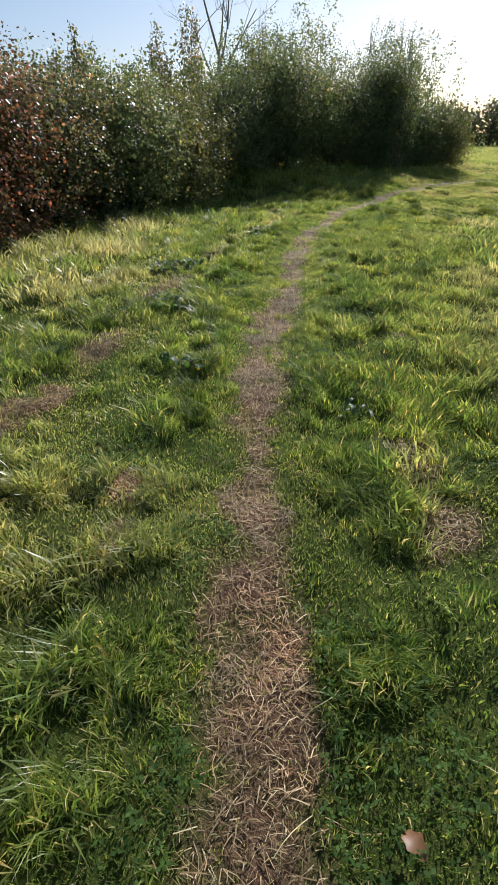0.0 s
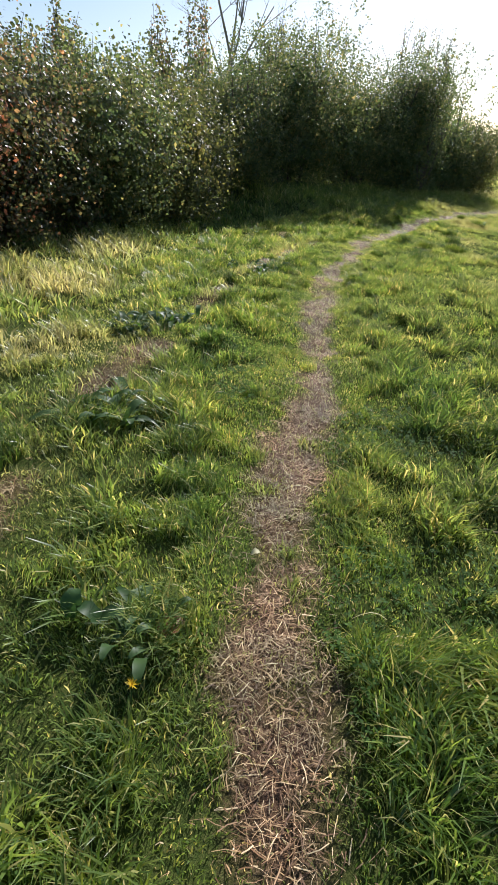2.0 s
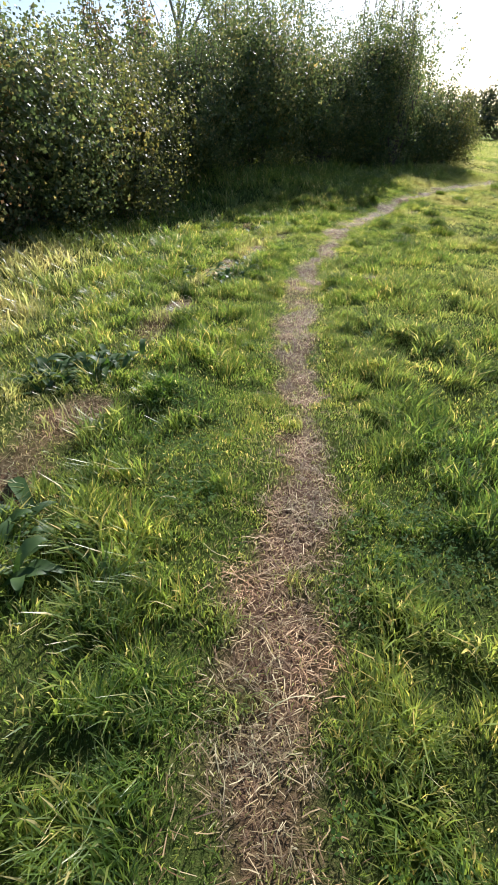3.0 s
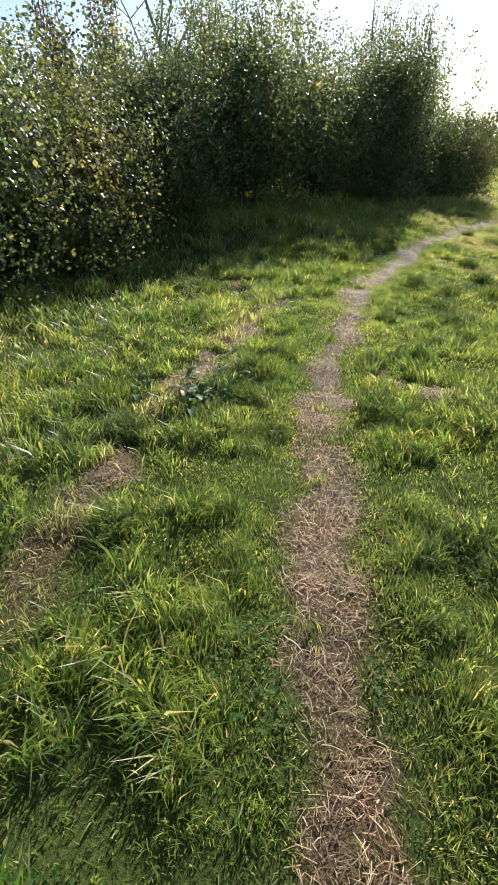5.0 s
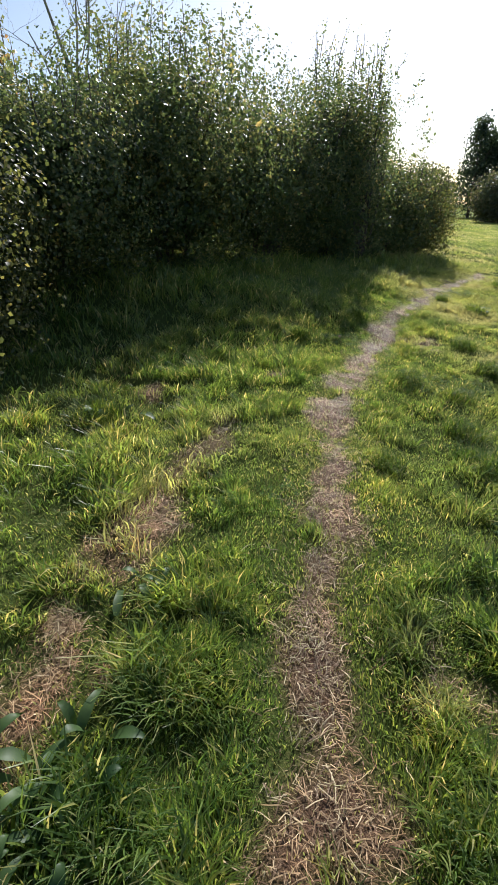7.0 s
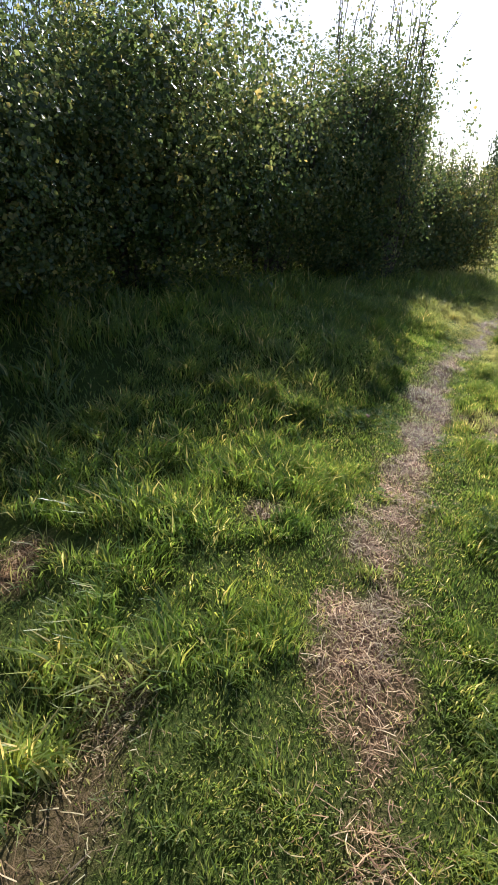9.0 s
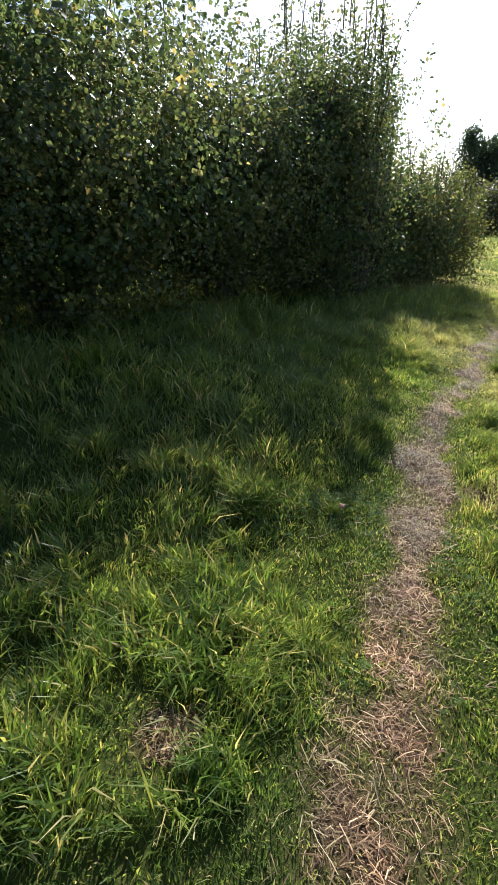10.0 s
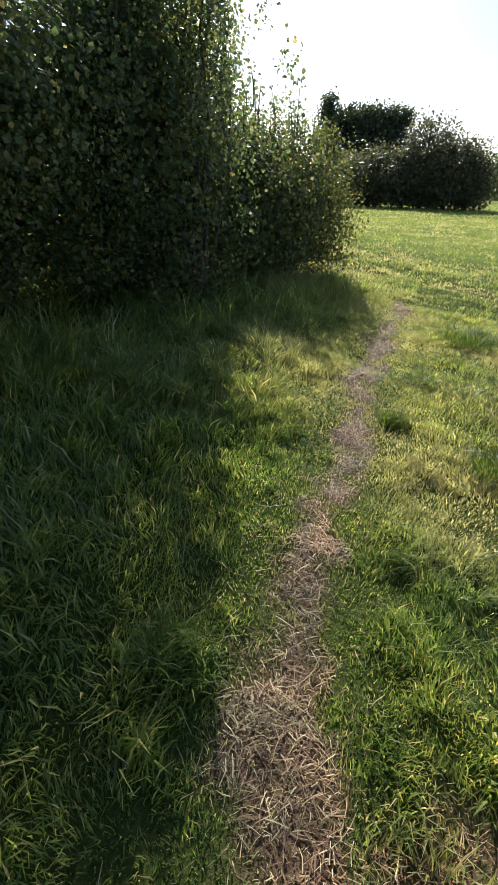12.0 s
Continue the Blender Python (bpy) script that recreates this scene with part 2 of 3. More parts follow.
def mesh_of(name, verts, tris, mat, smooth=True):
    """A mesh from arrays of points and triangles."""
    me = bpy.data.meshes.new(name)
    me.vertices.add(len(verts))
    me.vertices.foreach_set("co", np.ascontiguousarray(verts, dtype=np.float32).ravel())
    tris = np.ascontiguousarray(tris, dtype=np.int32)
    me.loops.add(tris.size)
    me.loops.foreach_set("vertex_index", tris.ravel())
    me.polygons.add(len(tris))
    me.polygons.foreach_set("loop_start", np.arange(0, tris.size, 3, dtype=np.int32))
    me.polygons.foreach_set("loop_total", np.full(len(tris), 3, dtype=np.int32))
    me.polygons.foreach_set("use_smooth", np.full(len(tris), smooth))
    me.materials.append(mat)
    me.update()
    return me


def attribute(me, name, values):
    a = me.attributes.new(name, "FLOAT", "POINT")
    a.data.foreach_set("value", np.ascontiguousarray(values, dtype=np.float32))


def part(name, me, parent, label=""):
    ob = new(name, me)
    ob.parent = parent
    return tagged(ob, label)


def thing(name, x, y, z, label, category, group="", kind=""):
    """An empty at the thing's foot."""
    ob = new(name)
    ob.location = (x, y, z)
    return tagged(ob, label, category, group, kind)


# ---- the ground ----
def spread(lo, hi, fine, far):
    """Coordinates that are close together between lo and hi and widen outwards."""
    mid = list(np.arange(lo, hi, fine))
    out, gap = [], fine
    edge = hi
    while edge < far:
        gap *= 1.22
        edge += gap
        out.append(edge)
    low, gap, edge = [], fine, lo
    while edge > -far:
        gap *= 1.22
        edge -= gap
        low.append(edge)
    return np.array(low[::-1] + mid + out)


def build_ground():
    gx, gy = spread(-4, 9, 0.085, 900), spread(-1.0, 20.5, 0.085, 900)
    X, Y = np.meshgrid(gx, gy)
    x, y = X.ravel(), Y.ravel()
    verts = np.stack([x, y, height(x, y)], 1)
    n, k = len(gx), len(gy)
    a = (np.arange(k - 1)[:, None] * n + np.arange(n - 1)[None, :]).ravel()
    tris = np.concatenate([np.stack([a, a + 1, a + n + 1], 1), np.stack([a, a + n + 1, a + n], 1)])
    me = mesh_of("ground", verts, tris, GROUND)
    attribute(me, "wear", wear(x, y))
    attribute(me, "open_field", step(2.5, 8.0, np.hypot(np.maximum(off_line(x, y, TRACK) - 1.5, 0), 0)))
    tagged(new("ground", me), "sloping rough meadow of grass with bare trodden earth", "ground", kind="structure")


build_ground()


# ---- grass ----
CLUMPS = [(-0.99, 4.8, 0.16), (-1.57, 3.68, 0.2), (-0.31, 4.76, 0.12), (-0.06, 1.99, 0.1), (0.54, 1.88, 0.12), (1.21, 3.78, 0.16), (2.35, 6.46, 0.2), (2.73, 6.13, 0.18), (3.39, 7.85, 0.2),
          (3.75, 11.59, 0.2), (1.37, 9.07, 0.14), (2.88, 10.96, 0.2), (3.64, 11.7, 0.22), (2.34, 11.71, 0.15), (0.72, 8.82, 0.12), (-0.2, 7.95, 0.16), (0.35, 9.4, 0.2), (0.4, 8.9, 0.16), (5.6, 15.5, 0.25),
          (7.68, 17.6, 0.4), (5.55, 16.42, 0.1), (3.52, 15.0, 0.16), (2.42, 14.43, 0.13), (-0.3, 3.5, 0.2), (-0.55, 5.2, 0.2), (1.6, 5.1, 0.18), (0.9, 2.9, 0.16)]
TUSSOCKS = [(-0.98, 5.05, 0.22, 0.17), (-1.38, 4.6, 0.2, 0.15), (-1.57, 3.68, 0.22, 0.16), (-0.38, 4.76, 0.15, 0.13), (0.60, 1.88, 0.14, 0.11), (1.13, 4.35, 0.16, 0.12), (1.44, 4.95, 0.18, 0.13),
            (2.30, 6.5, 0.22, 0.16), (2.70, 5.4, 0.2, 0.15), (2.94, 7.52, 0.22, 0.16), (3.39, 7.85, 0.22, 0.16), (1.26, 6.89, 0.15, 0.11), (3.04, 11.7, 0.2, 0.16), (3.88, 12.15, 0.24, 0.18), (4.39, 11.56, 0.24, 0.18),
            (5.88, 13.0, 0.28, 0.2), (1.41, 9.09, 0.15, 0.13), (2.92, 11.0, 0.24, 0.18), (3.04, 12.68, 0.2, 0.15), (4.1, 12.9, 0.22, 0.17), (-0.5, 9.39, 0.2, 0.17), (0.66, 8.82, 0.13, 0.11), (-0.27, 8.9, 0.18, 0.15),
            (3.35, 12.3, 0.18, 0.14), (4.31, 13.75, 0.2, 0.15), (2.83, 11.3, 0.18, 0.14), (0.60, 9.77, 0.17, 0.16), (2.18, 11.24, 0.14, 0.11), (7.68, 17.65, 0.36, 0.26), (5.50, 16.3, 0.14, 0.12), (5.65, 15.55, 0.2, 0.16),
            (-0.2, 7.95, 0.17, 0.14), (-0.30, 3.5, 0.18, 0.13), (-0.55, 5.2, 0.16, 0.14), (-0.32, 2.72, 0.14, 0.11), (-0.42, 3.05, 0.16, 0.12), (0.45, 9.35, 0.18, 0.15), (2.42, 14.4, 0.16, 0.2), (3.50, 15.05, 0.14, 0.15),
            (0.2, 12.35, 0.2, 0.2)]


def lushness(x, y):
    """Tussocks: 0 for short turf, 1 for long tufts."""
    v = step(0.46, 0.76, speckle(x, y, 0.26, 21) * 0.46 + speckle(x, y, 0.12, 23) * 0.42 + speckle(x, y, 0.9, 22) * 0.24)
    for cx, cy, r in CLUMPS:
        v = np.maximum(v, np.exp(-((x - cx) ** 2 + (y - cy) ** 2) / r ** 2))
    d = off_line(x, y, TRACK)
    v = v * step(0.15, 0.45, d)
    for cx, cy, r in PATH_TUFTS:
        v = np.maximum(v, 0.6 * np.exp(-((x - cx) ** 2 + (y - cy) ** 2) / r ** 2))
    mown = step(10.5, 12.5, y) * step(-0.3, 0.4, x - 1.3 - 0.62 * (y - 10))       # short turf beyond the track
    v = v * (1 - 0.55 * mown)
    bank = step(0.2, 0.8, d) * step(13.2, 14.8, y) * (1 - step(1.5, 3.0, off_line(x, y, TRACK))) * (y > 14.0 + 0.9 * (x - 2.4))
    return np.clip(v + 0.45 * bank, 0, 1.25)


def dry_and_sunlit(x, y):
    left = step(0.6, 2.0, np.maximum(-(x + 0.13 * (y - 10)), 0)) * (0.15 + 0.22 * step(3.5, 6.0, y)) * (1 - step(9.5, 12, y))
    # sunlit brightness of the right field, painted in as yellower blades
    right = 0.38 * step(0.3, 1.8, x - 0.3 - 0.22 * y)
    d = (left + right + 0.06) * (0.3 + 1.5 * step(0.35, 0.8, speckle(x, y, 0.9, 31)))
    return np.clip(np.maximum(d, wear(x, y) * 0.7), 0, 1)


def grass(name, x, y, tall, wide, cuts, label, parched=0.0):
    """Blades rooted at x, y. cuts: 3, 2 or 1 triangles a blade."""
    n = len(x)
    lush, z = lushness(x, y), height(x, y)
    h = tall * (0.45 + 0.9 * rng.random(n)) * (0.45 + 1.55 * lush)
    way = 6.283 * speckle(x, y, 0.17, 41) * 2.2 + rng.normal(0, 1.1, n)
    bend = h * (0.30 + 1.0 * rng.random(n) ** 1.4)
    lx, ly = np.cos(way) * bend, np.sin(way) * bend
    turn = way + 1.57 + rng.normal(0, 0.7, n)
    w = wide * (0.6 + 0.8 * rng.random(n)) * (0.85 + 0.4 * lush)
    wx, wy = np.cos(turn) * w / 2, np.sin(turn) * w / 2
    P = lambda sx, f, hz, k: np.stack([x + lx * f + sx * wx * k, y + ly * f + sx * wy * k, z + h * hz], 1)
    base = np.arange(n)[:, None]
    if cuts == 3:
        V = np.stack([P(-1, 0, -0.05, 0.8), P(1, 0, -0.05, 0.8), P(-1, 0.32, 0.58, 1), P(1, 0.32, 0.58, 1), P(0, 1, 0.86, 0)], 1)
        T = base[:, :, None] * 5 + np.array([(0, 1, 3), (0, 3, 2), (2, 3, 4)])[None]
    elif cuts == 2:
        V = np.stack([P(0, 0, -0.05, 0), P(1, 0.35, 0.55, 1), P(0, 1, 0.88, 0), P(-1, 0.35, 0.55, 1)], 1)
        T = base[:, :, None] * 4 + np.array([(0, 1, 3), (1, 2, 3)])[None]
    else:
        V = np.stack([P(-1, 0, -0.05, 1), P(1, 0, -0.05, 1), P(0, 0.8, 0.9, 0)], 1)
        T = base[:, :, None] * 3 + np.array([(0, 1, 2)])[None]
    me = mesh_of(name, V.reshape(-1, 3), T.reshape(-1, 3), GRASS)
    # dry also carries the sunlit yellow painted on the right field
    dry = np.clip((parched + dry_and_sunlit(x, y)) * (0.4 + 1.2 * rng.random(n)), 0, 1)
    attribute(me, "dry", np.repeat(dry, V.shape[1]))
    return tagged(new(name, me), label, "grass", kind="stuff")


def along(n, lo, hi, line):
    """Places up to that far to either side of a line, and round its end."""
    seg = line[1:] - line[:-1]
    size = np.hypot(seg[:, 0], seg[:, 1])
    k = rng.choice(len(seg), n, p=size / size.sum())
    s, d = rng.random(n) * 1.15 - 0.075, rng.uniform(-hi, hi, n)
    side = np.stack([-seg[:, 1], seg[:, 0]], 1) / size[:, None]
    p = line[k] + seg[k] * s[:, None] + side[k] * d[:, None]
    return p[:, 0], p[:, 1]


def thin_out(x, y, lo, hi, keep_worn, gaps=0.55):
    d = off_line(x, y, TRACK)
    ok = (d >= lo) & (d < hi)
    x, y = x[ok], y[ok]
    ok = rng.random(len(x)) < np.clip((1 - 1.2 * wear(x, y)) * (gaps + 0.9 * lushness(x, y)), keep_worn, 1)
    return x[ok], y[ok]


def spot(n, x0, x1, y0, y1):
    return rng.uniform(x0, x1, n), rng.uniform(y0, y1, n)


def build_grass():
    near = TRACK[TRACK[:, 1] > -0.1]
    x, y = along(225000, 0, 0.6, near)
    x2, y2 = spot(6000, 7.8, 9.2, 18.9, 20.3)
    x, y = thin_out(np.concatenate([x, x2]), np.concatenate([y, y2]), 0, 0.6, 0.16, 0.72)
    grass("path_grass", x, y, 0.056, 0.0042, 3, "short green meadow grass beside the trodden path")
    x, y = along(440000, 0, 2.5, near)
    x2, y2 = spot(30000, 7, 12, 17, 23)
    x, y = thin_out(np.concatenate([x, x2]), np.concatenate([y, y2]), 0.6, 2.5, 0.1, 0.68)
    grass("meadow_grass", x, y, 0.070, 0.0072, 2, "tufted green and yellowing meadow grass")
    x, y = along(290000, 0, 1.4, near)
    x, y = thin_out(x, y, 0, 1.4, 0.06, 0.95)
    grass("short_turf", x, y, 0.042, 0.0052, 1, "dense short green turf under the taller grass")
    x, y = thin_out(*spot(400000, -6, 15, 1.0, 27), 2.5, 5.5, 0.1)
    grass("outer_grass", x, y, 0.10, 0.015, 2, "sunlit yellow-green meadow grass")
    x, y = thin_out(*spot(300000, -9, 34, 3, 46), 5.5, 24.0, 0.1, 0.7)
    grass("field_grass", x, y, 0.085, 0.024, 1, "open field of sunlit grass")
    x, y = spot(90000, 5, 62, 20, 72)
    d = off_line(x, y, TRACK)
    ok = (d > 23) & (d < 56)
    grass("far_grass", x[ok], y[ok], 0.09, 0.055, 1, "far sunlit grass towards the trees")
    foot = np.array([(-3.3, 9.7), (-1.7, 12.0), (-0.8, 14.2), (0.4, 15.6), (1.6, 16.8), (3.2, 17.8), (4.8, 18.6), (6.4, 19.5), (7.8, 20.2)])
    x, y = along(9000, 0, 0.5, foot)
    grass("tall_grass", x, y, 0.15, 0.008, 3, "tall uncut grass along the hedge foot")
    n = 5500
    s = rng.random(n)
    x, y = -3.9 + 1.9 * s + rng.normal(0, 0.35, n), 6.2 + 3.0 * s + rng.normal(0, 0.25, n)
    grass("dry_grass", x, y, 0.16, 0.007, 3, "long bleached dry grass along the hedge foot", 0.3)


def build_clover():
    """Small round leaflets low in the turf, in patches."""
    x, y = along(90000, 0, 1.3, TRACK[TRACK[:, 1] > -0.1])
    ok = (speckle(x, y, 0.55, 51) > 0.70) & (rng.random(len(x)) < 0.5) & (wear(x, y) < 0.2)
    x, y = x[ok], y[ok]
    n = len(x)
    z = height(x, y) + 0.03 + 0.035 * rng.random(n)
    base = np.stack([x, y, z], 1)
    a, s = rng.uniform(0, 6.283, n), 0.006 + 0.005 * rng.random(n)
    V, T = [], []
    for q in range(3):
        u = np.stack([np.cos(a + q * 2.094), np.sin(a + q * 2.094), rng.normal(0.1, 0.3, n)], 1) * s[:, None]
        v = np.stack([-u[:, 1], u[:, 0], rng.normal(0, 0.2, n) * s], 1)
        V += [base, base + u + v * 0.62, base + u * 1.9, base + u - v * 0.62]
        T.append(np.array([(q * 4, q * 4 + 1, q * 4 + 2), (q * 4, q * 4 + 2, q * 4 + 3)]))
    V = np.stack(V, 1)
    T = np.arange(n)[:, None, None] * 12 + np.concatenate(T)[None]
    tagged(new("clover", mesh_of("clover", V.reshape(-1, 3), T.reshape(-1, 3), CLOVER)), "low green clover leaflets among the grass", "clover", kind="stuff")


def build_stalks():
    """Long pale dead stalks that lie in the turf."""
    n = 380
    x, y = along(n, 0, 1.6, TRACK[TRACK[:, 1] > -0.1])
    a, L = rng.uniform(0, 6.283, n), rng.uniform(0.06, 0.17, n)
    turn, w = rng.normal(0, 0.5, n), 0.0007 + 0.0010 * rng.random(n)
    px, py, V = x.copy(), y.copy(), []
    for q in range(5):
        z = height(px, py) + 0.035 + 0.03 * np.sin(q * 0.8 + a)
        V += [np.stack([px - np.sin(a) * w, py + np.cos(a) * w, z], 1), np.stack([px + np.sin(a) * w, py - np.cos(a) * w, z], 1)]
        px, py, a = px + np.cos(a) * L / 4, py + np.sin(a) * L / 4, a + turn / 4
    V = np.stack(V, 1)
    T = np.arange(n)[:, None, None] * 10 + np.array([t for q in range(4) for t in ((2 * q, 2 * q + 1, 2 * q + 3), (2 * q, 2 * q + 3, 2 * q + 2))])[None]
    tagged(new("dead_stalks", mesh_of("dead_stalks", V.reshape(-1, 3), T.reshape(-1, 3), PALE)), "long pale dead grass stalks lying in the turf", "stalks", kind="stuff")


# ---- straw on the track ----
def build_straw():
    x, y = along(125000, 0, 0.32, TRACK[TRACK[:, 1] > -0.1])
    x1, y1 = along(26000, 0, 0.25, DRY_LINE)
    bare = np.array(BARE)
    q = rng.integers(0, len(bare), 40000)
    x2, y2 = bare[q, 0] + rng.normal(0, 1, 40000) * bare[q, 2] * 0.7, bare[q, 1] + rng.normal(0, 1, 40000) * bare[q, 2] * 0.7
    x, y = np.concatenate([x, x1, x2]), np.concatenate([y, y1, y2])
    n = len(x)
    ok = rng.random(n) < 0.06 + 0.94 * wear(x, y) ** 1.2
    x, y = x[ok], y[ok]
    n = len(x)
    length, w = 0.012 + 0.068 * rng.random(n) ** 2.0, 0.0006 + 0.0012 * rng.random(n) ** 1.8
    a, tilt = rng.uniform(0, 6.283, n), rng.normal(0.05, 0.22, n)
    z = height(x, y) + 0.004 + 0.014 * rng.random(n)
    dx, dy, dz = np.cos(a) * length / 2, np.sin(a) * length / 2, np.sin(tilt) * length / 2
    px, py = -np.sin(a) * w, np.cos(a) * w
    bend, lift = rng.normal(0, 0.05, n) * length, w * 1.2 + np.abs(rng.normal(0, 0.05, n)) * length
    bx, by = -np.sin(a) * bend, np.cos(a) * bend
    V = np.stack([np.stack([x - dx - px, y - dy - py, z - dz], 1), np.stack([x - dx + px, y - dy + py, z - dz], 1),
                  np.stack([x + bx - px, y + by - py, z + lift], 1), np.stack([x + bx + px, y + by + py, z + lift], 1),
                  np.stack([x + dx - px, y + dy - py, z + dz], 1), np.stack([x + dx + px, y + dy + py, z + dz], 1)], 1)
    T = np.arange(n)[:, None, None] * 6 + np.array([(0, 2, 3), (0, 3, 1), (2, 4, 5), (2, 5, 3)])[None]
    me = mesh_of("straw", V.reshape(-1, 3), T.reshape(-1, 3), STRAW, False)
    tagged(new("straw", me), "scattered dry straw clippings on the trodden path", "straw", kind="stuff")


# ---- shrubs and trees ----
def tubes(lines, sides=5):
    """Tapered tubes along lines of (points, radii)."""
    V, T, o = [], [], 0
    for pts, rad in lines:
        pts = np.asarray(pts, float)
        k = len(pts)
        d = np.gradient(pts, axis=0)
        d /= np.linalg.norm(d, axis=1)[:, None] + 1e-9
        ref = np.where(np.abs(d[:, 2:3]) > 0.9, np.array([[1.0, 0, 0]]), np.array([[0, 0, 1.0]]))
        u = np.cross(d, ref)
        u /= np.linalg.norm(u, axis=1)[:, None] + 1e-9
        v = np.cross(d, u)
        ang = np.arange(sides) * 2 * math.pi / sides
        ring = pts[:, None] + np.asarray(rad)[:, None, None] * (np.cos(ang)[None, :, None] * u[:, None] + np.sin(ang)[None, :, None] * v[:, None])
        V.append(ring.reshape(-1, 3))
        i, j = np.meshgrid(np.arange(k - 1), np.arange(sides), indexing="ij")
        a, b = (i * sides + j).ravel(), (i * sides + (j + 1) % sides).ravel()
        T.append(np.concatenate([np.stack([a, b, b + sides], 1), np.stack([a, b + sides, a + sides], 1)]) + o)
        o += k * sides
    return np.concatenate(V), np.concatenate(T)


def leaves(r, pos, out, size, fine=False):
    """Folded leaves at pos that face roughly along out."""
    n = len(pos)
    nrm = out + r.normal(0, 0.75, (n, 3)) + np.array([0, 0, 0.25])
    nrm /= np.linalg.norm(nrm, axis=1)[:, None] + 1e-9
    ax = np.cross(nrm, r.normal(0, 1, (n, 3)))
    ax /= np.linalg.norm(ax, axis=1)[:, None] + 1e-9
    sd = np.cross(nrm, ax)
    s = (size * (0.6 + 0.8 * r.random(n)))[:, None]
    fold = 0.12 + 0.2 * r.random(n)[:, None]
    if fine:
        cells = [(0, 0, 0), (0.3, 0.30, 1), (0.68, 0.26, 1), (1, 0, 0), (0.68, -0.26, 1), (0.3, -0.30, 1)]
        tri = [(0, 5, 3), (5, 4, 3), (0, 3, 1), (1, 3, 2)]
    else:
        cells = [(0, 0, 0), (0.45, 0.40, 1), (1, 0, 0), (0.45, -0.40, 1)]
        tri = [(0, 2, 1), (0, 3, 2)]
    V = np.stack([pos + s * (ax * a + sd * b + nrm * fold * abs(b) * up) for a, b, up in cells], 1)
    T = np.arange(n)[:, None, None] * len(cells) + np.array(tri)[None]
    return V.reshape(-1, 3), T.reshape(-1, 3)


def shrub(x, y, rx, ry, h, count, size, mat, label, seed, shoots=10, fine=False, low=0.46, name="hedge_shrub", dense=0.36):
    """A many-stemmed shrub: stems, and a crown of leafy sprays with shoots on top."""
    r = np.random.default_rng(seed)
    z0 = float(height(np.array([x]), np.array([y]))[0])
    ob = thing(name, x, y, z0, label, "shrub", "hedge")
    lump = r.normal(0, 1, (9, 3))
    lump /= np.linalg.norm(lump, axis=1)[:, None]
    power = r.uniform(-0.34, 0.30, 9)

    small = r.normal(0, 1, (22, 3))
    small /= np.linalg.norm(small, axis=1)[:, None]
    depth = r.uniform(-0.22, 0.22, 22)

    def reach(d):
        """How far the crown goes along each direction, lumps included."""
        return (1 + (np.maximum(d @ lump.T, 0) ** 3 * power).sum(1) + (np.maximum(d @ small.T, 0) ** 14 * depth).sum(1)) / (np.abs(d) ** 3).sum(1) ** (1 / 3)

    k = count // 26
    d = r.normal(0, 1, (k, 3))
    d /= np.linalg.norm(d, axis=1)[:, None]
    frac = 0.40 + 0.62 * r.random(k) ** 0.6
    c = d * (reach(d) * frac)[:, None] * np.array([rx, ry, h * (1 - low)]) + np.array([0, 0, h * low])
    c[:, 2] = np.maximum(c[:, 2], 0.08 + 0.3 * r.random(k))
    axis = d * 0.8 + np.array([0, 0, 0.55]) + r.normal(0, 0.35, (k, 3))
    axis /= np.linalg.norm(axis, axis=1)[:, None]
    lines = []
    for q in range(12):
        a = r.uniform(0, 6.283)
        e = np.array([math.cos(a) * rx * r.uniform(0.2, 0.8), math.sin(a) * ry * r.uniform(0.2, 0.8), h * r.uniform(0.6, 0.92)])
        b = np.array([math.cos(a) * rx * 0.14, math.sin(a) * ry * 0.14, -0.06])
        m = (b + e) / 2 + np.array([*r.normal(0, 0.12, 2), h * 0.1])
        lines.append(([b, (b + m) / 2 + r.normal(0, 0.04, 3), m, (m + e) / 2 + r.normal(0, 0.05, 3), e], [0.03, 0.024, 0.018, 0.012, 0.005]))
    pos, out = [], []
    for q in range(shoots):
        a, f = r.uniform(0, 6.283), r.random() ** 0.5
        bx, by = math.cos(a) * rx * 0.8 * f, math.sin(a) * ry * 0.8 * f
        bz = h * low + h * (1 - low) * math.sqrt(max(0.05, 1 - 0.64 * f * f)) * 0.86
        top = r.uniform(0.10, 0.24) * h
        lean = r.normal(0, 0.14, 2) * top
        pts = [np.array([bx, by, bz]) + np.array([lean[0] * s * s, lean[1] * s * s, top * s]) for s in (0, 0.35, 0.7, 1)]
        lines.append((pts, [0.009, 0.007, 0.005, 0.002]))
        m = int(26 * r.uniform(0.4, 1.3))
        s = r.random(m)
        p = np.array([bx, by, bz]) + np.stack([lean[0] * s * s, lean[1] * s * s, top * s], 1) + r.normal(0, 0.05, (m, 3))
        pos.append(p), out.append(r.normal(0, 1, (m, 3)))
    V, T = tubes(lines)
    part("branchwork", mesh_of("branchwork", V, T, BARK), ob, "thin brown branches")
    u = r.uniform(-0.22, 0.22, (k, 26))
    p = c[:, None] + axis[:, None] * u[:, :, None] + r.normal(0, 0.075, (k, 26, 3))
    pos.append(p.reshape(-1, 3)), out.append(np.repeat(d, 26, axis=0))
    pos, out = np.concatenate(pos), np.concatenate(out)
    pos[:, 2] = np.maximum(pos[:, 2], 0.02)
    V, T = leaves(r, pos, out, size, fine)
    m = int(count * dense)
    d2 = r.normal(0, 1, (m, 3))
    d2 /= np.linalg.norm(d2, axis=1)[:, None]
